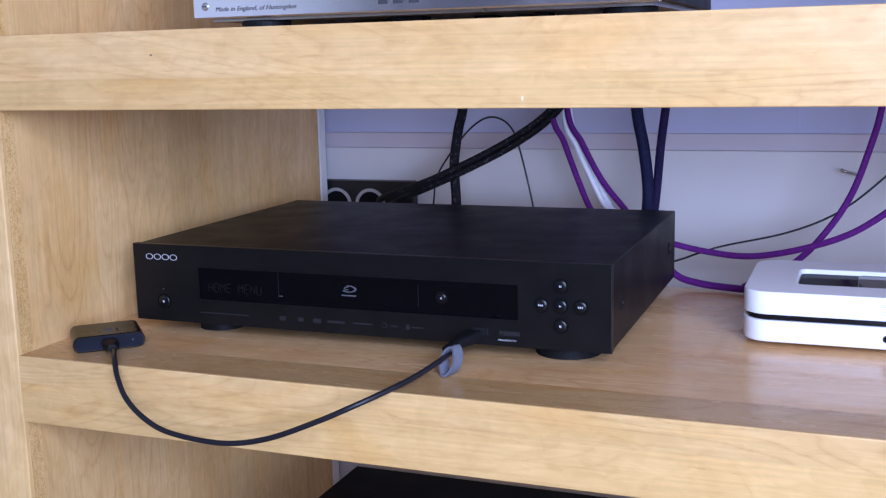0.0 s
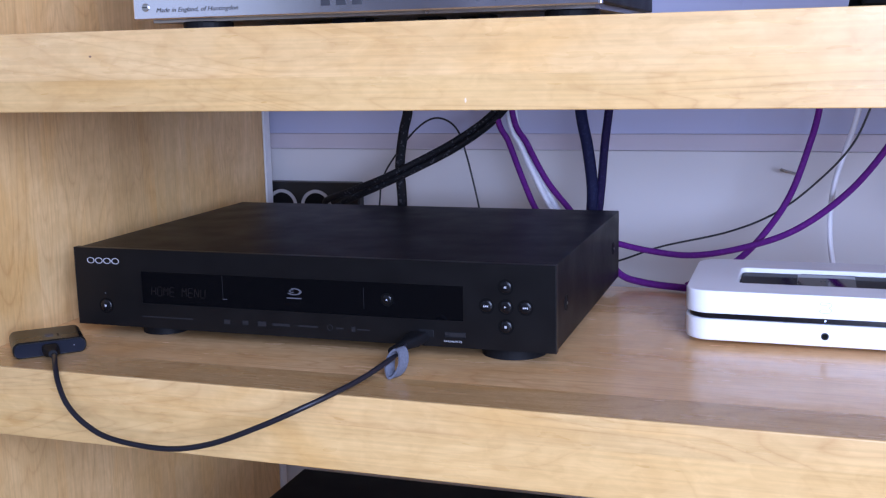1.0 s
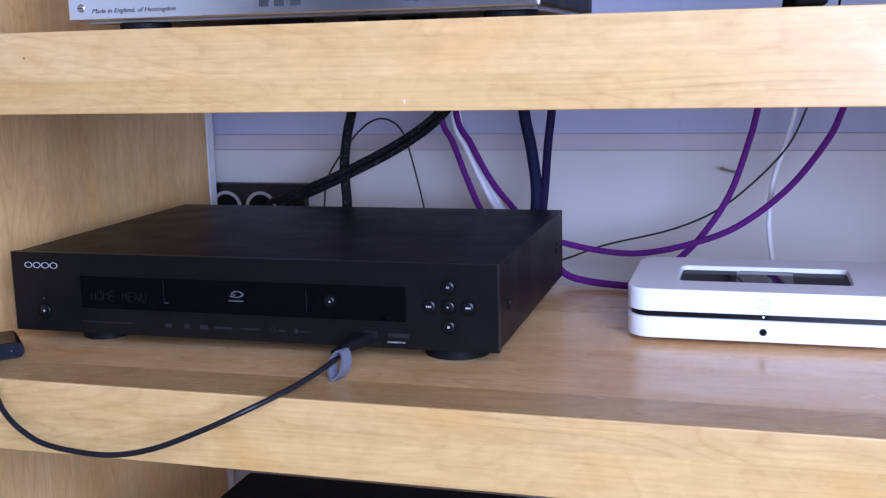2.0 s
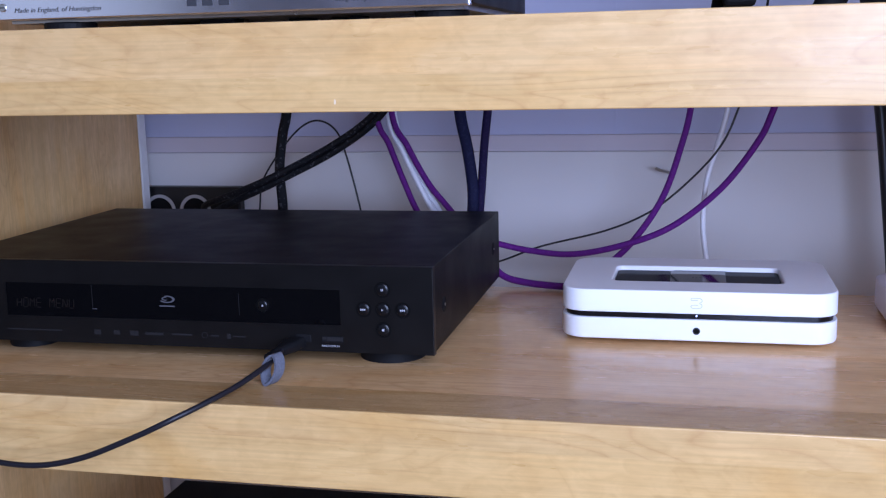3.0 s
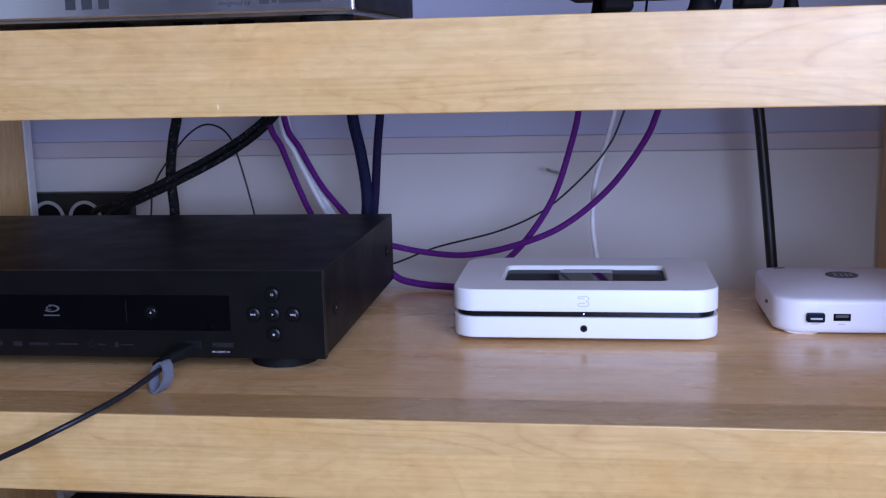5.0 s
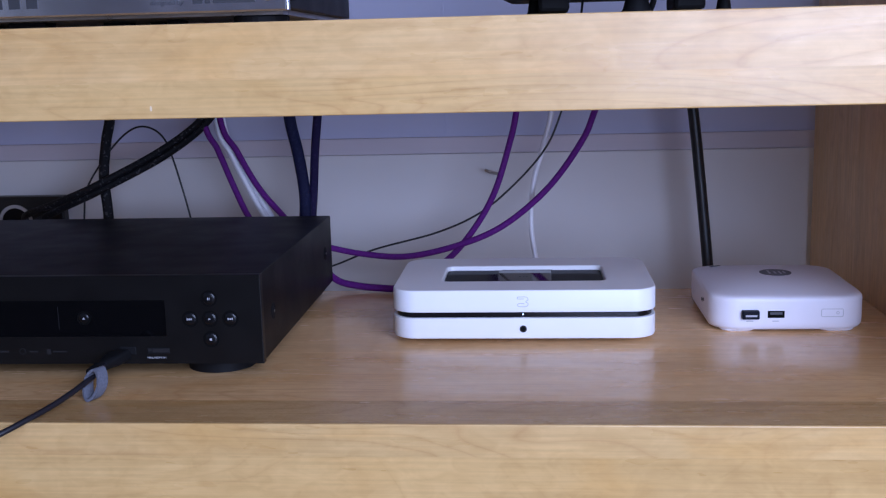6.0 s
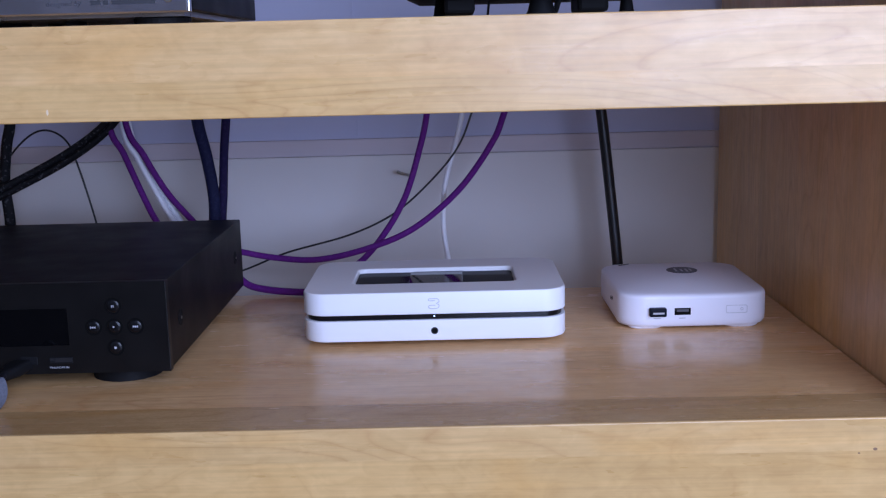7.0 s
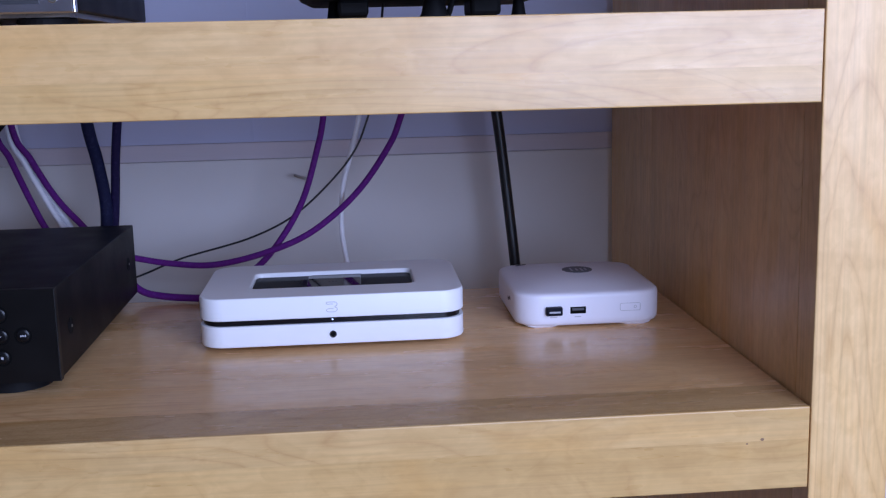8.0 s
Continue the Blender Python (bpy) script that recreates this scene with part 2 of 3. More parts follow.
def tube(pts, r, n=12, step=10, flat=1.0, taper=None):
    line = spline(pts, step)
    bm = bmesh.new()
    up = Vector((0.13, 0.9, 0.41)).normalized()
    loops = []
    for i, p in enumerate(line):
        t = (line[min(i + 1, len(line) - 1)] - line[max(i - 1, 0)]).normalized()
        side = t.cross(up).normalized()
        up = side.cross(t).normalized()
        q = r if taper is None else r * (taper[0] + (taper[1] - taper[0]) * i / (len(line) - 1))
        loops.append([(p + side * q * math.cos(2 * math.pi * k / n) + up * q * flat * math.sin(2 * math.pi * k / n))[:] for k in range(n)])
    return loft(bm, loops)


def lettering(name, words, size, m, mat, parent, shear=0.0, width=1.0, label=""):
    c = bpy.data.curves.new(name, 'FONT')
    c.body, c.size, c.shear, c.extrude, c.resolution_u = words, size, shear, 0.00006, 3
    tmp = new(name, c)
    me = bpy.data.meshes.new_from_object(tmp)
    bpy.data.objects.remove(tmp)
    me.transform(m @ Matrix.Diagonal((width, 1, 1, 1)))
    me.materials.clear()
    me.materials.append(mat)
    ob = new(name, me)
    ob.parent = parent
    if label:
        ob["label"] = label
    return ob


def at(x, y, z, rx=90, ry=0, rz=0):
    return pose(x, y, z, rx, ry, rz)


# ---- the room ----
XL, XR, WALL, SOUTH = 0.3372, 1.332, 0.6035, -1.66
wall = part("wall_north", box(-1.8, 2.5, WALL, WALL + 0.12, 0, 2.5), M_wall_blue)
tagged(wall, "pale blue-grey painted wall behind the shelves", "wall", kind="structure")
low = part("wall_board", box(-1.8, 2.5, WALL - 0.012, WALL, 0, 0.8742, 0.001), M_wall, None)
tagged(low, "off-white painted wall board behind the shelves", "wall panel", kind="structure")
rail = part("wall_rail", box(-1.8, 2.5, WALL - 0.008, WALL, 0.8743, 0.8935, 0.0010), M_strip, None)
tagged(rail, "pinkish painted strip along the wall board", "trim", kind="structure")
seam = part("wall_seam", box(0.9147, 0.9167, WALL - 0.0012, WALL, 0.8940, 2.2), M_wall_blue, None)
tagged(seam, "thin upright joint in the wall paint", "trim", kind="structure")
tagged(part("floor", box(-1.8, 2.5, SOUTH, WALL, -0.1, 0), M_floor), "light brown carpeted floor", "floor", kind="structure")
tagged(part("ceiling", box(-1.92, 2.62, SOUTH - 0.12, WALL + 0.12, 2.5, 2.6), M_room), "grey-white painted ceiling", "ceiling", kind="structure")
tagged(part("wall_west", box(-1.92, -1.8, SOUTH - 0.12, WALL + 0.12, 0, 2.5), M_clay), "brown painted side wall", "wall", kind="structure")
bm = bmesh.new()
for b in ((2.5, 2.62, SOUTH - 0.12, SOUTH, 0, 2.5), (2.5, 2.62, -0.55, WALL + 0.12, 0, 2.5), (2.5, 2.62, SOUTH, -0.55, 0, 0.85), (2.5, 2.62, SOUTH, -0.55, 2.2, 2.5)):
    add_box(bm, *b)
tagged(part("wall_east", bm, M_room), "grey painted side wall with a window opening", "wall", kind="structure")
bm = bmesh.new()
for b in ((-1.8, -1.45, SOUTH - 0.12, SOUTH, 0, 2.5), (-0.25, 1.06, SOUTH - 0.12, SOUTH, 0, 2.5), (2.34, 2.5, SOUTH - 0.12, SOUTH, 0, 2.5), (-1.45, -0.25, SOUTH - 0.12, SOUTH, 0, 0.80), (-1.45, -0.25, SOUTH - 0.12, SOUTH, 2.0, 2.5), (1.06, 2.34, SOUTH - 0.12, SOUTH, 0, 0.64), (1.06, 2.34, SOUTH - 0.12, SOUTH, 2.00, 2.5)):
    add_box(bm, *b)
tagged(part("wall_south", bm, M_room), "grey painted wall with a window opening and an added opening behind the fill lamp", "wall", kind="structure")

# ---- the shelf unit ----
SHELF, NOSE = 0.0573, 0.050
unit = thing("shelf_unit", pose(0, 0, 0), "solid maple shelf unit with thick shelves, standing against the wall", "shelf unit")


def upright(x0, x1, back, widths, quartered=None):
    """A side panel of upright staves, one of them quartered wood."""
    y, first = 0.0, None
    for i, w in enumerate(widths + [1.0]):
        y1 = min(back, y + w)
        if y1 - y < 0.005:
            break
        mat = M_fig if i == quartered else M_up
        ob = part("side_panel" if first is None else "stave", box(x0, x1, y, y1, 0, 1.42, 0.0009 if i == 0 else 0.0, 2), mat, first or unit)
        first = first or ob
        y = y1


upright(XL - 0.055, XL, 0.5522, [0.0055, 0.0131, 0.092, 0.117, 0.076, 0.090, 0.085, 0.07], 1)
upright(XR, XR + 0.055, 0.5698, [0.028, 0.060, 0.080, 0.143, 0.09, 0.11, 0.09])


def shelf(z, split, thick=SHELF):
    """A shelf: a laminated nosing of two strips before a board of staves."""
    x0, x1 = XL + 0.0006, XR - 0.0012
    board = part("shelf", box(x0, x1, NOSE, NOSE + 0.125, z - 0.030, z, 0.0001, 1), M_top, unit)
    y = NOSE + 0.125
    for w in (0.12, 0.118):
        part("stave", box(x0, x1, y, y + w, z - 0.030, z, 0.0001, 1), M_top, board)
        y += w
    for z0, z1, lip in ((z - split, z, z), (z - thick, z - split, z - thick)):
        if lip == z:
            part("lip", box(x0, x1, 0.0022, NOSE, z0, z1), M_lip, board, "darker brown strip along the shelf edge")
        bm = box(x0, x1, 0, 0.0022 if lip == z else NOSE, z0, z1)
        edge = [e for e in bm.edges if all(v.co.y < 1e-6 and abs(v.co.z - lip) < 1e-6 for v in e.verts)]
        bmesh.ops.bevel(bm, geom=edge, offset=0.0010, segments=3, profile=0.5, affect='EDGES')
        part("nosing", bm, M_nose if lip == z else M_nose_low, board)


# white strip that paints in the light leaking between side panel and wall
part("back_batten", box(XL - 0.012, XL + 0.0004, 0.5524, 0.5680, 0, 1.42, 0.0006), plain("gap_light_white", (0.8, 0.8, 0.8), 0.5), unit, "white strip standing in for light through the gap")
Z = 0.75
UP0, UP1 = 0.9527, 1.0115
shelf(Z, 0.0225)
M_knot = plain("knot_wood", (0.24, 0.13, 0.07), 0.6)
for x, z, r in ((0.4898, 0.9933, 0.0009), (1.2986, 0.7285, 0.0011), (1.2881, 0.7259, 0.0006)):
    part("knot", disc(r, 0.0003, at(x, 0.0001, z) @ Matrix.Diagonal((1.25, 0.9, 1, 1)), 12), M_knot, unit)
part("chip", disc(0.0014, 0.0003, at(0.7776, 0.0001, 0.9593) @ Matrix.Diagonal((0.5, 1.3, 1, 1)), 7), plain("raw_wood", (0.74, 0.58, 0.38), 0.7), unit, "pale chip in the shelf edge")
shelf(UP1, 0.0355, UP1 - UP0)
shelf(0.385, 0.0225)
# unseen top shelf, added to shade the wall over the upper shelf
shelf(1.290, 0.0225)


# ---- disc player ----
def screw(x, y, z, r, parent, m, mat=M_screw):
    s = part("screw", disc(r, 0.0012, m, 16, 0.0004), mat, parent)
    part("slot", box(-r * 0.75, r * 0.75, -r * 0.13, r * 0.13, 0.0012, 0.0014), M_ink, s).matrix_local = m
    return s


# strokes of a lit-segment character, as ends on a grid 2 wide and 2 high
SEGMENTS = {"H": "00-02 20-22 01-21", "O": "00-02 20-22 00-20 02-22", "M": "00-02 20-22 02-11 22-11", "E": "00-02 00-20 01-21 02-22", "N": "00-02 20-22 02-20", "U": "00-02 20-22 00-20"}


def segment_text(words, x, z, w, h, pitch, parent):
    """Dim segment characters, one mesh a word, just before the window's glass."""
    for word in words.split():
        bm = bmesh.new()
        x0 = x + words.index(word) * pitch
        for i, ch in enumerate(word):
            for stroke in SEGMENTS[ch].split():
                p, q = [Vector((x0 + i * pitch + int(e[0]) * w / 2 + 0.10 * int(e[1]) * h / 2, 0.0009, z + int(e[1]) * h / 2)) for e in stroke.split("-")]
                side = (q - p).normalized().cross(Vector((0, 1, 0))) * 0.00042
                p, q = p.lerp(q, 0.08), q.lerp(p, 0.08)
                bm.faces.new([bm.verts.new(v) for v in (p - side, p + side, q + side, q - side)])
        part("display_text", bm, M_display, parent)


def disc_player():
    W, D, H = 0.4315, 0.304, 0.0803
    p = thing("disc_player", pose(0.3830, 0.1017, Z, 0, 0, 0.33), "black metal disc player on round feet standing on the shelf", "disc player")
    part("case", box(0.0012, W - 0.0012, 0.0098, D, 0.0115, H - 0.0006, 0.0008, 2), M_blacktop, p, "matt black painted steel cover")
    part("groove", box(0.002, W - 0.002, 0.0066, 0.0104, 0.0125, H - 0.0040), M_void, p)
    # front plate with a real opening for the window
    wx0, wx1, wz0, wz1 = 0.0665, 0.3572, 0.0330, 0.0611
    bm = bmesh.new()
    for (x0, x1, z0, z1) in ((0, wx0, 0.0115, H), (wx1, W, 0.0115, H), (wx0, wx1, 0.0115, wz0), (wx0, wx1, wz1, H)):
        add_box(bm, x0, x1, 0.0, 0.0068, z0, z1)
    bmesh.ops.remove_doubles(bm, verts=bm.verts[:], dist=1e-6)
    plate = part("front_plate", bm, M_black, p, "black anodised front plate")
    for x in (0.0006, W - 0.0006):
        part("edge_trim", box(x - 0.0007, x + 0.0007, -0.0002, 0.0066, 0.0119, H - 0.0005, 0.0006), M_black, plate)
    glass = part("window", box(wx0, wx1, 0.0010, 0.0040, wz0, wz1), M_gloss, p, "glossy black display window")
    segment_text("HOME MENU", 0.0755, 0.0402, 0.0041, 0.0078, 0.0060, glass)
    for x, z0, z1, w, mt in ((0.1450, 0.0402, 0.0602, 0.0003, M_dimink), (0.2730, 0.0387, 0.0562, 0.0003, M_dimink)):
        part("tray_edge", box(x, x + w, 0.0006, 0.0010, z0, z1), mt, glass)
    part("tray_edge", box(0.1448, 0.1488, 0.0006, 0.0010, 0.0400, 0.0405), M_greyink, glass)
    # disc mark: an oval ring with a bar below
    part("mark", annulus(0.0034, 0.0048, 0.0003, at(0.2113, 0.0010, 0.0499) @ Matrix.Diagonal((1.45, 0.62, 1, 1)), 24, -150, 110), M_greyink, glass)
    part("mark", annulus(0.0012, 0.0021, 0.0003, at(0.2098, 0.0010, 0.0503) @ Matrix.Diagonal((1.4, 0.7, 1, 1)), 16, 60, 300), M_greyink, glass)
    part("mark", box(0.2046, 0.2178, 0.0006, 0.0010, 0.0438, 0.0448), M_greyink, glass)
    # maker's mark: four pale rings
    for i in range(4):
        mk = part("mark", annulus(0.0027, 0.0033, 0.0003, at(0.0170 + i * 0.0083, 0.0, 0.0691) @ Matrix.Diagonal((1.15, 0.8, 1, 1)), 20), M_paleink, plate)
    # small print
    for x0, x1, z0, z1 in ((0.0655, 0.1155, 0.0209, 0.0219), (0.1453, 0.1513, 0.0191, 0.0231), (0.1628, 0.1683, 0.0195, 0.0231), (0.1773, 0.1848, 0.0191, 0.0231),
                           (0.1908, 0.2068, 0.0201, 0.0223), (0.2143, 0.2318, 0.0207, 0.0221), (0.2483, 0.2548, 0.0207, 0.0219), (0.2620, 0.2653, 0.0191, 0.0233), (0.2670, 0.2778, 0.0208, 0.0218)):
        part("print", box(x0, x1, -0.0002, 0, z0, z1), M_dimink, plate)
    part("print", annulus(0.0021, 0.0026, 0.0002, at(0.2428, 0, 0.0215), 18), M_dimink, plate)

    def button(x, z, r, y, name="button", pale=True, kind="square"):
        part("bezel", annulus(r, r + 0.0014, 0.0004, at(x, y, z), 28), M_void, p)
        b = part(name, disc(r, 0.0006, at(x, y, z), 28, 0.0005, 0.0005), M_button, p, "round black push button")
        smooth(b, 50)
        q = 0.00085
        for dx, turn in {"square": [(0, 0)], "pause": [(-0.0006, 3), (0.0006, 3)], "skip": [(-0.0008, 1), (0.0008, 1), (0.0019, 3)], "back": [(-0.0019, 3), (-0.0008, -1), (0.0008, -1)], "play": [(0, 1)], "eject": [(0, 2)]}[kind]:
            corners = {0: ((-q, -q), (q, -q), (q, q), (-q, q)), 1: ((-q, -q), (q, 0), (-q, q)), -1: ((q, -q), (q, q), (-q, 0)), 2: ((-q, -q), (q, -q), (0, q)), 3: ((-q / 3, -q), (q / 3, -q), (q / 3, q), (-q / 3, q))}[turn]
            bm = bmesh.new()
            loft(bm, [[(x + dx + cx, y - d, z + cz) for cx, cz in corners] for d in (0.0010, 0.0015)])
            part("icon", bm, M_paleink, b)

    button(0.3917, 0.0622, 0.0050, 0.0, kind="pause")
    button(0.3763, 0.0465, 0.0050, 0.0, kind="back")
    button(0.3917, 0.0465, 0.0050, 0.0, kind="play")
    button(0.4073, 0.0465, 0.0050, 0.0, kind="skip")
    button(0.3917, 0.0307, 0.0050, 0.0)
    button(0.2934, 0.0474, 0.0040, 0.0010, "eject_button", kind="eject")
    button(0.0296, 0.0292, 0.0056, 0.0, "power_button")
    part("indicator", disc(0.0006, 0.0003, at(0.0296, 0, 0.0404), 10), M_greyink, p)
    # sockets in the front
    s = part("video_socket", box(0.3413, 0.3590, -0.0003, 0.0045, 0.0191, 0.0241, 0.0006), M_rubber, p, "flat socket with a pale printed mark")
    for x0, x1, z0, z1 in ((0.3420, 0.3448, 0.0215, 0.0235), (0.3456, 0.3583, 0.0205, 0.0235)):
        part("print", box(x0, x1, -0.0006, -0.0003, z0, z1), M_dimink, s)
    lettering("caption", "MHL/HDMI IN", 0.0021, at(0.3411, -0.0002, 0.0156), M_paleink, p, width=1.15)
    part("cable_socket", box(0.3193, 0.3333, -0.0002, 0.004, 0.0179, 0.0255, 0.0012), M_rubber, p)
    # feet and side screws
    for x, r in ((0.064, 0.021), (0.388, 0.0265)):
        for y in (0.040, 0.262):
            f = smooth(part("foot", disc(r, 0.0118, pose(x, y, 0), 40, 0.0015), M_rubber, p, "broad round rubber foot"))
    for y, z, r in ((0.042, 0.0425, 0.0055), (0.268, 0.047, 0.0055)):
        m = pose(W - 0.0012, y, z, 0, 90, 0)
        rim = part("recess", annulus(r * 0.75, r * 1.15, 0.0004, m, 22), M_rubber, p)
        part("screw", disc(r * 0.75, 0.0003, m, 16, 0.0002, 0.0006), M_rubber, rim)
        part("glint", disc(r * 0.22, 0.0012, m, 10), M_screw, rim)


disc_player()


# ---- network player: two white shells with a dark gap ----
def network_player():
    W, D, R = 0.220, 0.144, 0.021
    p = thing("network_player", pose(1.0095, 0.2710, Z), "white rounded network music player with a dark gap, on the shelf", "music player")
    bm = bmesh.new()
    b = 0.0022
    loft(bm, [ring(W - 2 * i, D - 2 * i, R - i, z, 10) for i, z in ((b, 0.0046), (b * 0.3, 0.0046 + b * 0.3), (0, 0.0046 + b), (0, 0.0222), (0.0005, 0.0227))])
    smooth(part("lower_shell", bm, M_white, p, "white satin lower shell"), 40)
    bm = bmesh.new()
    loft(bm, [ring(W - 0.006, D - 0.006, R - 0.003, z, 10) for z in (0.0222, 0.0282)])
    smooth(part("gap_band", bm, M_band, p, "glossy black band"), 40)
    bm = bmesh.new()
    iw, idp, icy = 0.1405, 0.0670, -0.0005
    outer = [ring(W - 2 * i, D - 2 * i, R - i, z, 10) for i, z in ((0.0005, 0.0275), (0, 0.0280), (0, 0.0448), (0.0003, 0.0456), (0.0010, 0.0461), (0.0022, 0.0461))]
    inner = [ring(iw + 2 * i, idp + 2 * i, 0.007 + i, z, 10, 0, icy) for i, z in ((0.0024, 0.0461), (0.0010, 0.0461), (0.0003, 0.0457), (0, 0.0450), (-0.0006, 0.0420))]
    loft(bm, outer + inner, True, False)
    smooth(part("upper_shell", bm, M_white, p, "white satin upper shell with a sunken window"), 30)
    bm = bmesh.new()
    loft(bm, [ring(iw - 0.0022, idp - 0.0022, 0.0058, z, 8, 0, icy) for z in (0.0412, 0.0422)])
    well = part("top_window", bm, M_well, p, "glossy black sunken window")
    part("touch_panel", box(-0.0225, 0.0245, -0.0325, 0.0308, 0.0422, 0.0426, 0.0002, 1), M_gloss, well, "glossy touch panel")
    part("touch_line", box(-0.020, 0.026, 0.0305, 0.0311, 0.0426, 0.0428), M_greyink, well)
    for i in range(3):
        part("touch_mark", box(-0.004 + i * 0.003, -0.0025 + i * 0.003, 0.002, 0.0032, 0.0426, 0.0428), M_greyink, well)
    bm = bmesh.new()
    loft(bm, [ring(W - 0.05, D - 0.05, R - 0.008, z, 8) for z in (0.0, 0.0048)])
    part("base_pad", bm, M_rubber, p)
    yf = -D / 2
    part("headphone_socket", annulus(0.0021, 0.0030, 0.0003, at(0, yf, 0.0134), 24), M_plastic, p)
    part("headphone_hole", disc(0.0022, 0.0002, at(0, yf, 0.0134), 20), M_void, p)
    part("indicator_led", disc(0.0007, 0.0004, at(0, yf + 0.003, 0.0252), 12), M_led, p, "small lit blue-white indicator")
    # maker's mark: a thin outline of two stacked lobes
    pts = [(-0.0042, 0, 0.0405), (0.0022, 0, 0.0405), (0.0040, 0, 0.0392), (0.0040, 0, 0.0378), (0.0022, 0, 0.0365), (0.0040, 0, 0.0352), (0.0040, 0, 0.0336), (0.0022, 0, 0.0323), (-0.0030, 0, 0.0323), (-0.0044, 0, 0.0332), (-0.0044, 0, 0.0342),
           (-0.0030, 0, 0.0349), (0.0012, 0, 0.0349)]
    bm = tube([(x, yf - 0.00005, z) for x, _, z in pts], 0.00028, 6, 5)
    part("mark", bm, M_amber, p)
    bm = tube([(-0.0042, yf - 0.00005, 0.0405), (-0.0046, yf - 0.00005, 0.0396), (-0.0040, yf - 0.00005, 0.0388), (0.0008, yf - 0.00005, 0.0388)], 0.00028, 6, 5)
    part("mark", bm, M_amber, p)


network_player()


# ---- small white computer ----
def mini_computer():
    S, DEP, R = 0.1300, 0.1420, 0.0240
    p = thing("mini_computer", pose(1.2333, 0.3060, Z), "small glossy white computer with a domed top on the shelf", "computer")
    rim, base = [], ring(S, DEP, R, 0, 14)
    for a, b in zip(base, base[1:] + base[:1]):
        k = 14 if math.dist(a, b) > 0.02 else 1
        rim += [tuple(u + (v - u) * i / k for u, v in zip(a, b)) for i in range(k)]
    bm = bmesh.new()
    loops = [[(x * q, y * q, z) for x, y, _ in rim] for q, z in ((0.93, 0.0018), (0.975, 0.0026), (0.995, 0.0050), (1, 0.0090), (1, 0.0268), (0.997, 0.0284), (0.988, 0.0298), (0.972, 0.0308))]
    # the lid swells to a soft dome, highest in the middle
    for i in range(1, 15):
        q = 1 - i / 15
        lp = []
        for x, y, _ in rim:
            u, v = abs(x * q) / (S / 2), abs(y * q) / (DEP / 2)
            lp.append((x * 0.972 * q, y * 0.972 * q, 0.0308 + 0.0074 * (1 - u ** 2.3) * (1 - v ** 2.3)))
        loops.append(lp)
    loft(bm, loops)
    smooth(part("body", bm, M_white2, p, "glossy white domed body"), 50)
    for sx in (-1, 1):
        for sy in (-1, 1):
            f = bmesh.new()
            loft(f, [ring(0.030 * q, 0.018 * q, 0.0085 * q, z, 6, sx * 0.041, sy * 0.0575) for q, z in ((0.86, 0), (1, 0.0012), (1, 0.0046))])
            smooth(part("foot", f, M_white2, p))
    # maker's mark on the lid: dark oval with pale bars
    mk = part("mark", disc(0.0140, 0.0005, pose(0.002, -0.002, 0.0379) @ Matrix.Diagonal((1.0, 1.0, 1, 1)), 32), M_logo, p, "dark oval mark")
    for x0, x1, y0, y1 in ((-0.0066, -0.0048, -0.006, 0.007), (-0.0016, 0.0002, -0.006, 0.003), (0.0028, 0.0046, -0.008, 0.004), (0.0068, 0.0084, -0.005, 0.004)):
        part("mark_bar", box(x0, x1, y0, y1, 0.0005, 0.0007), M_paleink, mk).matrix_local = pose(0.002, -0.002, 0.0379)
    part("lock_slot", disc(0.0042, 0.0006, pose(-0.043, 0.050, 0.0338, -9, -7, 0) @ Matrix.Diagonal((1.2, 0.6, 1, 1)), 16), M_ink, p)
    yf = -DEP / 2
    u = part("usb_socket", box(-0.0183, -0.0041, yf - 0.0002, yf + 0.006, 0.0128, 0.0192, 0.0005), M_void, p, "open flat socket with pale contacts")
    part("tongue", box(-0.0163, -0.0061, yf - 0.0004, yf + 0.002, 0.0158, 0.0180), M_greyink, u)
    part("print", box(-0.0143, -0.0087, yf - 0.0001, yf + 0.001, 0.0098, 0.0106), M_amber, p)
    part("print", box(-0.0360, -0.0300, yf - 0.0001, yf + 0.001, 0.0098, 0.0106), M_amber, p)
    # power key outline
    bm = bmesh.new()
    def flat(w, h, r, y):
        return [(x, y, z) for x, z, _ in ring(w, h, r, 0, 5, 0.0350, 0.0172)]
    loft(bm, [flat(0.0182, 0.0070, 0.0014, yf + 0.0002), flat(0.0182, 0.0070, 0.0014, yf - 0.0002), flat(0.0174, 0.0062, 0.0011, yf - 0.0002), flat(0.0174, 0.0062, 0.0011, yf + 0.0002)], False, False, True)
    key = part("power_key", bm, M_amber, p, "thin grey outline of the power key")
    part("icon", annulus(0.0009, 0.0013, 0.0002, at(0.0395, yf, 0.0172), 14), M_amber, key)
    # slots in the side
    for y, z in ((-0.030, 0.018), (-0.022, 0.016)):
        part("side_slot", box(-S / 2 - 0.0001, -S / 2 + 0.004, y, y + 0.008, z, z + 0.0028), M_greyink, p)


mini_computer()

# receiver plugged into the computer
d = thing("usb_receiver", pose(1.2005, 0.2350, Z + 0.016), "tiny black wireless receiver plugged into the white computer", "usb receiver")
part("cap", box(-0.0072, 0.0072, -0.0052, 0.0012, -0.0034, 0.0040, 0.0010), M_gunblue, d, "black rounded cap")
part("shell", box(-0.0072, 0.0072, 0.0004, 0.0060, -0.0030, 0.0036), M_screw, d)
part("print", box(-0.0046, 0.0050, -0.0054, -0.0052, -0.0009, 0.0006), M_paleink, d)


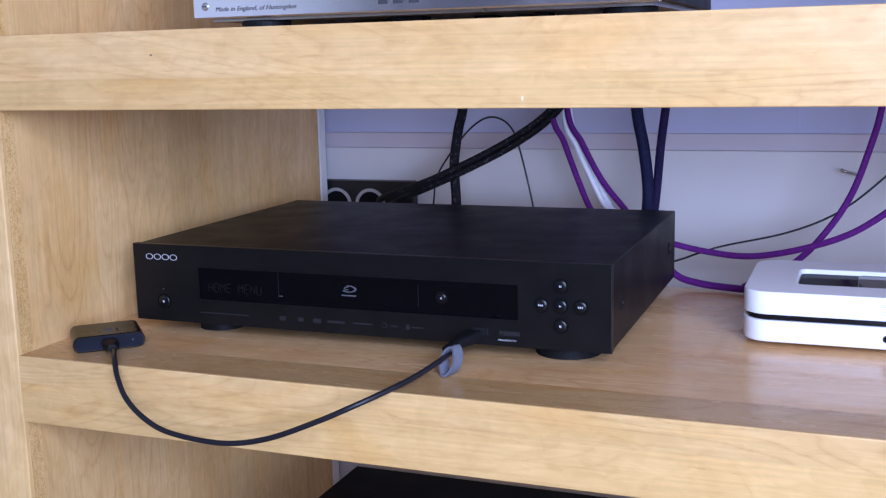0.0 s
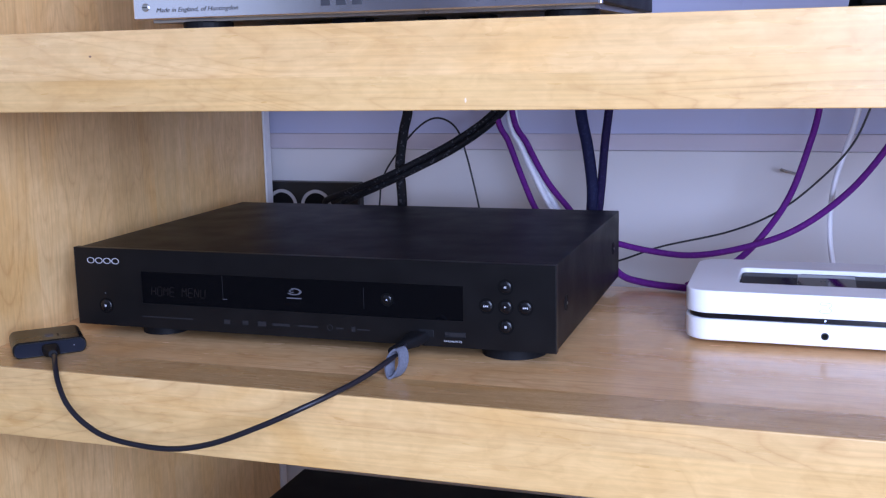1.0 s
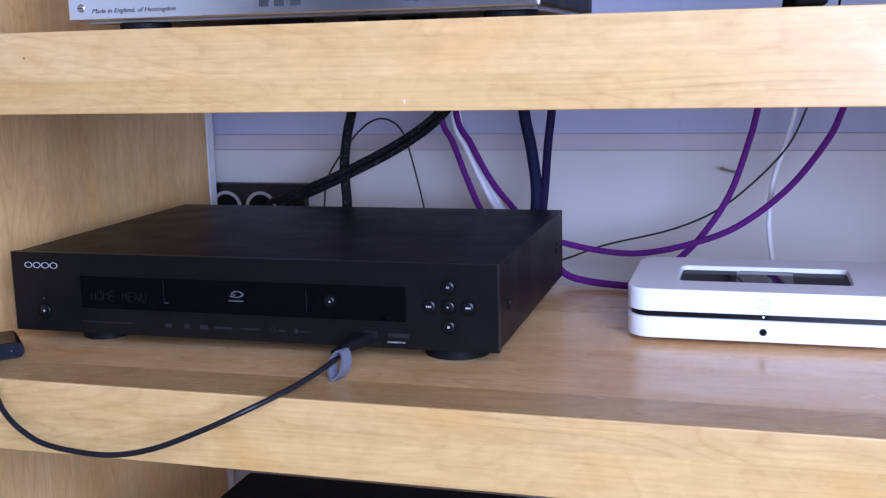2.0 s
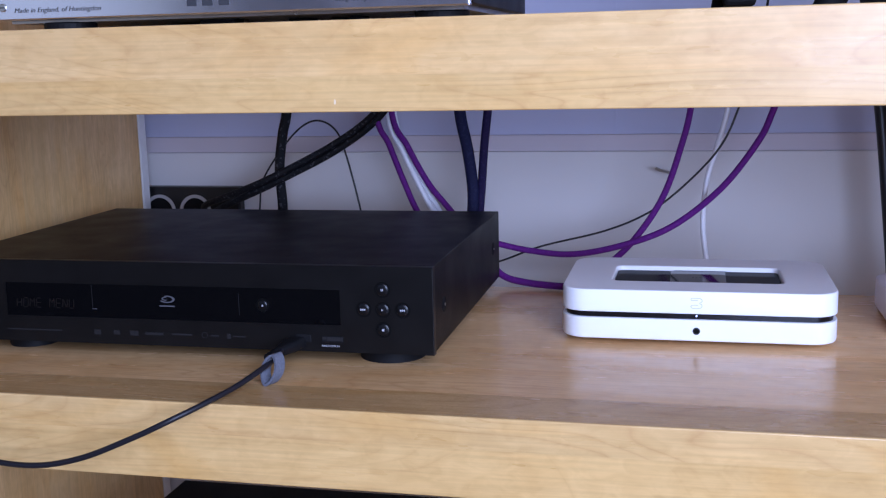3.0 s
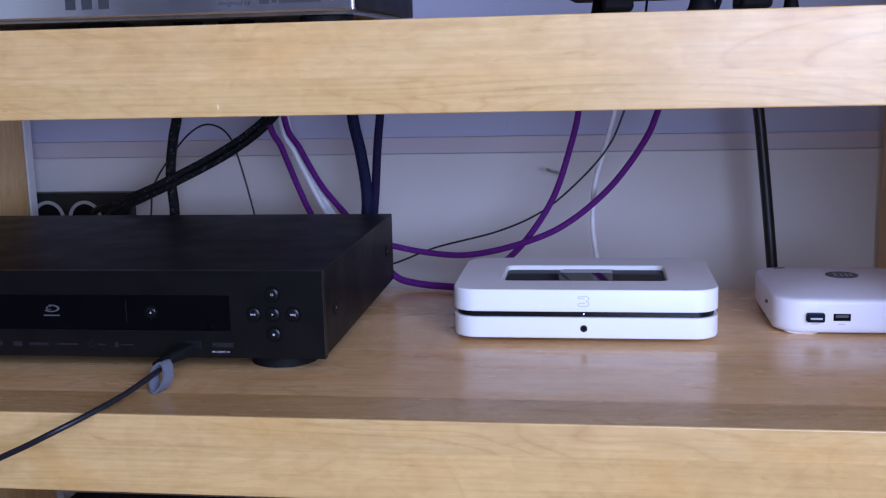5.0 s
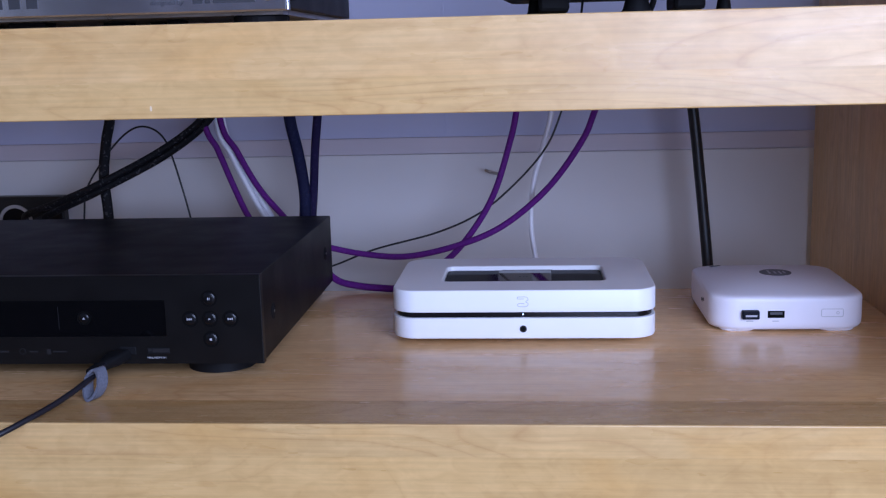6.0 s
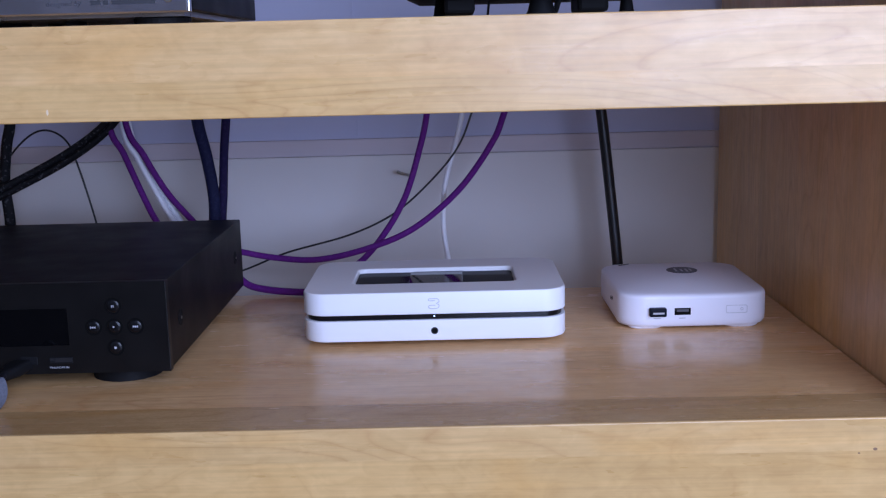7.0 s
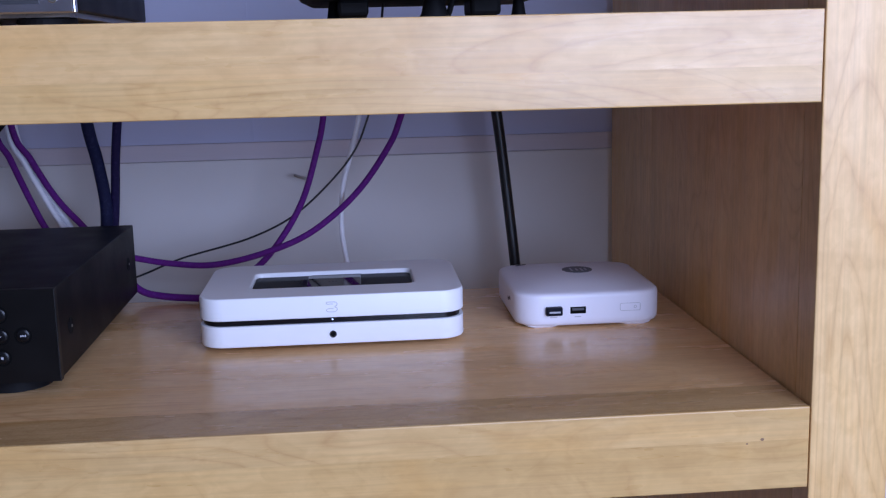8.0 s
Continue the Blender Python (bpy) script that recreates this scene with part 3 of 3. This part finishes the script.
# ---- adapter with its cable ----
def adapter():
    p = thing("adapter_box", pose(0.4015, 0.0372, Z, 0, 0, 43.2), "small dark glossy adapter box at the shelf's corner", "adapter")
    bm = bmesh.new()
    loops = []
    w, h, r = 0.058, 0.0135, 0.0058
    for y, i in ((0.0, 0.0008), (0.0008, 0.0), (0.0455, 0.0), (0.0468, 0.0012)):
        loops.append([(x, y, z + h / 2 + 0.0004) for x, z, _ in ring(w - 2 * i, h - 2 * i, r - i, 0, 8)])
    loft(bm, loops)
    smooth(part("case", bm, plain("bronze_black_lacquer", (0.006, 0.005, 0.0045), 0.28, spread=0.1, scale=30, spec=0.22), p, "brownish black lacquered case"), 40)
    bm = bmesh.new()
    loft(bm, [[(x, y, z + h / 2 + 0.0004) for x, z, _ in ring(w - 0.003, h - 0.003, r - 0.0016, 0, 8)] for y in (-0.0012, 0.001)])
    part("end_cap", bm, M_gunblue, p, "dark blue-grey end cap")
    part("print", box(-0.002, 0.0045, 0.012, 0.022, h + 0.0004, h + 0.0006), M_greyink, p)
    part("print", box(0.0075, 0.0090, 0.012, 0.020, h + 0.0004, h + 0.0006), M_dimink, p)
    part("indicator", disc(0.0004, 0.0003, at(0.019, -0.0012, 0.0075), 10), M_paleink, p)


adapter()


def cable(name, pts, r, mat, label, flat=1.0, n=12, step=10):
    ob = smooth(part(name, tube(pts, r, n, step, flat), mat), 80)
    return tagged(ob, label, "cable", "cables behind the shelves")


usb = thing("usb_cable", pose(0, 0, 0), "thin dark cable hanging in a loop over the shelf edge", "cable")
smooth(part("cord", tube([(0.4138, 0.0249, 0.7555), (0.4256, 0.0120, 0.7571), (0.4376, -0.0030, 0.7563), (0.4493, -0.0155, 0.7459), (0.4628, -0.0240, 0.7324),
                         (0.4823, -0.0290, 0.7200), (0.5068, -0.0310, 0.7116), (0.5515, -0.0310, 0.7085), (0.5900, -0.0310, 0.7160), (0.6304, -0.0300, 0.7325),
                         (0.6584, -0.0240, 0.7454), (0.6759, -0.0060, 0.7525), (0.6894, 0.0219, 0.7580), (0.7005, 0.0554, 0.7655), (0.7001, 0.0787, 0.7680)], 0.0021, 14, 10), M_usbcord, usb), 80)
bm = bmesh.new()
loft(bm, [[(x, y, z) for x, z, _ in ring(w, h, r, 0, 6)] for y, w, h, r in ((0.0, 0.013, 0.0085, 0.003), (-0.011, 0.013, 0.0085, 0.003), (-0.014, 0.010, 0.007, 0.003), (-0.022, 0.0066, 0.0062, 0.003))])
smooth(part("plug", bm, M_rubber, usb, "moulded black plug"), 40).matrix_local = pose(0.4026, 0.0362, 0.7568, -2, 0, 43.2)
bm = bmesh.new()
loft(bm, [[(x, y, z) for x, z, _ in ring(w, h, r, 0, 6)] for y, w, h, r in ((0.0, 0.0145, 0.0088, 0.0025), (-0.018, 0.0145, 0.0090, 0.0028), (-0.024, 0.0120, 0.0085, 0.0035), (-0.032, 0.0085, 0.0080, 0.0036), (-0.046, 0.0066, 0.0066, 0.0032))])
smooth(part("plug", bm, M_rubber, usb, "moulded black plug"), 40).matrix_local = pose(0.7052, 0.1100, 0.7690, 4, 0, -14)
# strap: a loop of hook-and-loop tape round the cable
bm = bmesh.new()
loops = []
for i in range(36):
    a = 2 * math.pi * i / 36
    rx, rz = 0.0066 + 0.0007 * math.cos(2 * a), 0.0116
    lp = []
    for q, y in ((0, -0.0048), (0, 0.0048), (-0.0018, 0.0048), (-0.0018, -0.0048)):
        lp.append(((rx + q) * math.cos(a), y + 0.003 * math.sin(a), (rz + q) * math.sin(a)))
    loops.append(lp)
loft(bm, loops, close=True)
strap = smooth(part("strap", bm, M_velcro, usb, "grey hook-and-loop strap"), 50)
strap.matrix_local = pose(0.7035, 0.0515, 0.7617, 0, 8, -22)

# ---- silver amplifier on the shelf above ----
amp = thing("amplifier", pose(0.490, 0.058, UP1), "silver-fronted amplifier with a black case on the upper shelf", "amplifier")
AW = 0.3660
part("front_plate", box(0, AW, 0, 0.006, 0.0090, 0.150, 0.0012), M_silver, amp, "polished silver front plate")
part("edge_trim", box(AW - 0.0016, AW + 0.0006, -0.0006, 0.0064, 0.0092, 0.150, 0.0006), M_chrome, amp, "bright chrome edge")
part("case", box(0.004, AW + 0.001, 0.0062, 0.245, 0.0105, 0.150, 0.001), M_blacktop, amp, "black case")
part("base_plate", box(0.010, AW - 0.006, 0.012, 0.240, 0.0070, 0.0105), M_screw, amp)
lettering("inscription", "Made in England, of Huntingdon", 0.0049, at(0.0205, -0.0002, 0.0145), M_ink, amp, 0.28, 1.13)
for x0, x1, z0, z1 in ((0.160, 0.1675, 0.0148, 0.0232), (0.1720, 0.1800, 0.0148, 0.0232), (0.1845, 0.1925, 0.0148, 0.0232)):
    part("mark", box(x0, x1, -0.0002, 0.0001, z0, z1), M_ink, amp)
lettering("inscription", "designed by", 0.0046, at(0.2710, -0.0002, 0.0148), M_ink, amp, 0.28, 1.08)
for x0, x1 in ((0.3010, 0.3080), (0.3095, 0.3130), (0.3150, 0.3440)):
    part("print", box(x0, x1, -0.0002, 0.0001, 0.0150, 0.0178), M_ink, amp)
for x in (0.0115, AW - 0.0135):
    m = at(x, 0, 0.0185)
    s = smooth(part("screw", disc(0.0031, 0.0010, m, 18, 0.0006), M_screw, amp))
    part("slot", box(-0.0025, 0.0025, -0.0004, 0.0004, 0.0010, 0.0012), M_ink, s).matrix_local = m
for x, y in ((0.052, 0.012), (0.340, 0.020), (0.060, 0.205), (0.335, 0.205)):
    part("foot", disc(0.0195, 0.0072, pose(x, y + 0.012, 0), 30, 0.001), M_rubber, amp, "round black foot")
for x, y, w in ((0.148, 0.045, 0.028), (0.206, 0.08, 0.018), (0.262, 0.06, 0.010), (0.235, 0.10, 0.012)):
    part("base_bolt", box(x, x + w, y, y + 0.02, 0.0018, 0.0072, 0.001), M_rubber, amp)

# ---- black component on cone feet, upper shelf ----
dark = thing("audio_component", pose(1.090, 0.197, UP1), "black component on cone feet on the upper shelf", "audio component")
bm = bmesh.new()
loft(bm, [ring(w, d_, 0.006, z, 5) for w, d_, z in ((0.176, 0.18, 0.0185), (0.196, 0.20, 0.0235), (0.200, 0.204, 0.060))])
smooth(part("body", bm, M_rubber, dark, "black bevelled body"), 30)
for x, y, r in ((-0.068, -0.02, 0.0085), (0.005, -0.06, 0.0135), (0.072, -0.03, 0.0075)):
    bm = bmesh.new()
    loft(bm, [[(x + q * r * math.cos(2 * math.pi * i / 20), y + q * r * math.sin(2 * math.pi * i / 20), z) for i in range(20)] for q, z in ((1, 0), (0.98, 0.001), (0.72, 0.007), (0.5, 0.0190))])
    smooth(part("cone_foot", bm, M_rubber, dark), 40)
for x0, x1, z0 in ((-0.066, -0.043, 0.0060), (0.033, 0.056, 0.0052)):
    part("transformer", box(x0, x1, -0.05, 0.0, z0, 0.0190, 0.003), M_rubber, dark)
part("wire", tube([(-0.030, 0.02, 0.019), (-0.031, 0.03, 0.006), (-0.029, 0.06, 0.001)], 0.0010, 8, 6), M_cord, dark)
part("bracket", tube([(0.020, -0.05, 0.0190), (0.017, -0.048, 0.008), (0.013, -0.045, 0.001)], 0.0022, 8, 6), M_rubber, dark)

# ---- black component on the shelf below ----
lo = thing("amplifier", pose(0.507, -0.003, 0.385), "tall black amplifier on the lower shelf", "amplifier")
part("case", box(0, 0.435, 0, 0.285, 0.009, 0.185, 0.0015), M_blacktop, lo, "black painted cover")
for x in (0.05, 0.385):
    for y in (0.045, 0.24):
        part("foot", disc(0.022, 0.0095, pose(x, y, 0), 24, 0.001), M_rubber, lo)
for i in range(9):
    part("vent_slot", box(0.12 + i * 0.022, 0.132 + i * 0.022, 0.08, 0.21, 0.1851, 0.1854), M_gloss, lo)

# ---- wall socket and hook ----
ws = thing("wall_socket", pose(0.387, WALL - 0.012, 0.791), "black double wall socket with pale round rims", "wall socket")
part("plate", box(-0.068, 0.068, -0.016, 0, -0.042, 0.042, 0.002), M_plastic, ws)
for x in (-0.0403, 0.0079):
    part("rim", annulus(0.0172, 0.0212, 0.0012, at(x, -0.016, 0.0110), 36), M_amber, ws, "pale round rim")
    part("well", disc(0.0170, 0.0004, at(x, -0.016, 0.0110), 28), M_rubber, ws)
hk = tagged(smooth(part("cup_hook", tube([(0.9810, WALL - 0.012, 0.8495), (0.9772, WALL - 0.024, 0.8515), (0.9690, WALL - 0.033, 0.8545), (0.9635, WALL - 0.032, 0.8568)], 0.0017, 10, 8), M_screw), 60), "small metal hook screwed into the wall", "hook")

# ---- cables behind the shelves ----
cable("purple_cable", [(0.6507, 0.498, 1.0624), (0.6600, 0.490, 0.9297), (0.6747, 0.490, 0.8913), (0.6913, 0.490, 0.8478), (0.7068, 0.486, 0.8161), (0.7349, 0.475, 0.7804), (0.7731, 0.451, 0.7647)], 0.0034, M_purple, "purple woven audio cable hanging behind the player")
cable("purple_cable", [(0.6675, 0.506, 1.0623), (0.6771, 0.494, 0.9297), (0.6947, 0.494, 0.8893), (0.7173, 0.494, 0.8482), (0.7436, 0.490, 0.8175), (0.7720, 0.480, 0.7870), (0.7840, 0.462, 0.7720)], 0.0034, M_purple, "purple woven audio cable hanging behind the player")
for dx, dy in ((0.0, 0.0), (0.0054, 0.0046)):
    cable("white_cable", [(0.6678 + dx, 0.5098 + dy, 1.0623), (0.6724 + dx, 0.4982 + dy, 0.9259), (0.6870 + dx, 0.4982 + dy, 0.8855), (0.7046 + dx, 0.4982 + dy, 0.8480), (0.7204 + dx, 0.4982 + dy, 0.8178), (0.7452, 0.4825 + dy, 0.7906)], 0.0033, M_whitecord, "white round cable hanging between purple ones")
cable("navy_cable", [(0.7491, 0.498, 1.0021), (0.7556, 0.490, 0.9285), (0.7634, 0.490, 0.8863), (0.7687, 0.490, 0.8431), (0.7688, 0.483, 0.8103), (0.7680, 0.467, 0.7752)], 0.0064, M_navy, "thick navy blue power cable behind the player")
cable("indigo_cable", [(0.7932, 0.506, 1.0036), (0.7855, 0.498, 0.9297), (0.7805, 0.498, 0.8873), (0.7771, 0.498, 0.8438), (0.7751, 0.490, 0.8106), (0.7743, 0.475, 0.7755)], 0.0048, M_indigo, "dark indigo cable behind the player")
cable("black_cable", [(0.5665, 0.490, 1.0047), (0.5585, 0.483, 0.9309), (0.5522, 0.483, 0.9048), (0.5464, 0.483, 0.8655), (0.5480, 0.483, 0.8221), (0.5485, 0.475, 0.7782)], 0.0056, M_mesh, "black cable in a loose mesh sleeve")
cable("black_cable", [(0.7000, 0.492, 0.9900), (0.6660, 0.486, 0.9330), (0.6164, 0.486, 0.8955), (0.5456, 0.466, 0.8585), (0.4926, 0.476, 0.8376), (0.4500, 0.495, 0.8230), (0.4240, 0.538, 0.8100), (0.4080, 0.578, 0.8000)], 0.0039, M_mesh, "black cable in a mesh sleeve slanting to the socket")
cable("black_cable", [(0.7040, 0.494, 0.9850), (0.6690, 0.490, 0.9275), (0.6190, 0.484, 0.8885), (0.5470, 0.472, 0.8520), (0.4950, 0.482, 0.8300), (0.4560, 0.501, 0.8125), (0.4330, 0.543, 0.7970), (0.4200, 0.578, 0.7830)], 0.0039, M_mesh, "black cable in a mesh sleeve slanting to the socket")
cable("black_cable", [(0.5107, 0.498, 0.7796), (0.5141, 0.498, 0.8220), (0.5203, 0.498, 0.8525), (0.5468, 0.502, 0.8911), (0.5697, 0.502, 0.9126), (0.5891, 0.502, 0.9183), (0.6078, 0.502, 0.9083), (0.6202, 0.498, 0.8835), (0.6356, 0.498, 0.8195), (0.6412, 0.498, 0.7782)], 0.0011, M_cord, "thin black wire in a high loop", n=8)
cable("purple_cable", [(1.0095, 0.506, 1.0027), (1.0015, 0.498, 0.9291), (0.9923, 0.494, 0.8887), (0.9749, 0.490, 0.8368), (0.9479, 0.490, 0.7932), (0.9180, 0.486, 0.7632), (0.8728, 0.475, 0.7406)], 0.0034, M_purple, "purple woven audio cable hanging behind the shelf")
cable("purple_cable", [(1.1143, 0.506, 1.0038), (1.0849, 0.486, 0.9289), (1.0703, 0.483, 0.8952), (1.0347, 0.483, 0.8463), (0.9870, 0.479, 0.8068), (0.9384, 0.479, 0.7857), (0.8817, 0.479, 0.7735), (0.8318, 0.483, 0.7759), (0.7839, 0.475, 0.7875)], 0.0034, M_purple, "purple woven audio cable sagging behind the shelf")
cable("black_cable", [(1.0756, 0.506, 1.0036), (1.0495, 0.490, 0.9277), (1.0326, 0.490, 0.8888), (1.0023, 0.490, 0.8533), (0.9626, 0.490, 0.8200), (0.9141, 0.490, 0.7979), (0.8446, 0.490, 0.7798), (0.7985, 0.490, 0.7623), (0.7549, 0.483, 0.7512)], 0.0011, M_cord, "thin black wire sagging behind the shelf", n=8)
cable("white_cable", [(1.0487, 0.529, 1.0037), (1.0395, 0.506, 0.9276), (1.0280, 0.506, 0.8834), (1.0185, 0.506, 0.8470), (1.0158, 0.506, 0.8047), (1.0200, 0.506, 0.7673), (1.0311, 0.498, 0.7077)], 0.0028, M_whitecord, "white cable hanging behind the shelf")
cable("black_cable", [(1.1753, 0.498, 1.0045), (1.1862, 0.490, 0.9278), (1.1951, 0.490, 0.8520), (1.2043, 0.486, 0.7579), (1.2093, 0.483, 0.6882)], 0.0058, M_cord, "thick black power cable hanging behind the shelf")
cable("purple_cable", [(0.7700, 0.455, 0.8000), (0.7960, 0.430, 0.7750), (0.8140, 0.416, 0.7610), (0.8360, 0.408, 0.7565), (0.8649, 0.402, 0.7548), (0.8947, 0.393, 0.7560), (0.9389, 0.370, 0.7650), (0.9676, 0.350, 0.7760)], 0.0036, M_purple, "purple woven cable lying behind the white player")
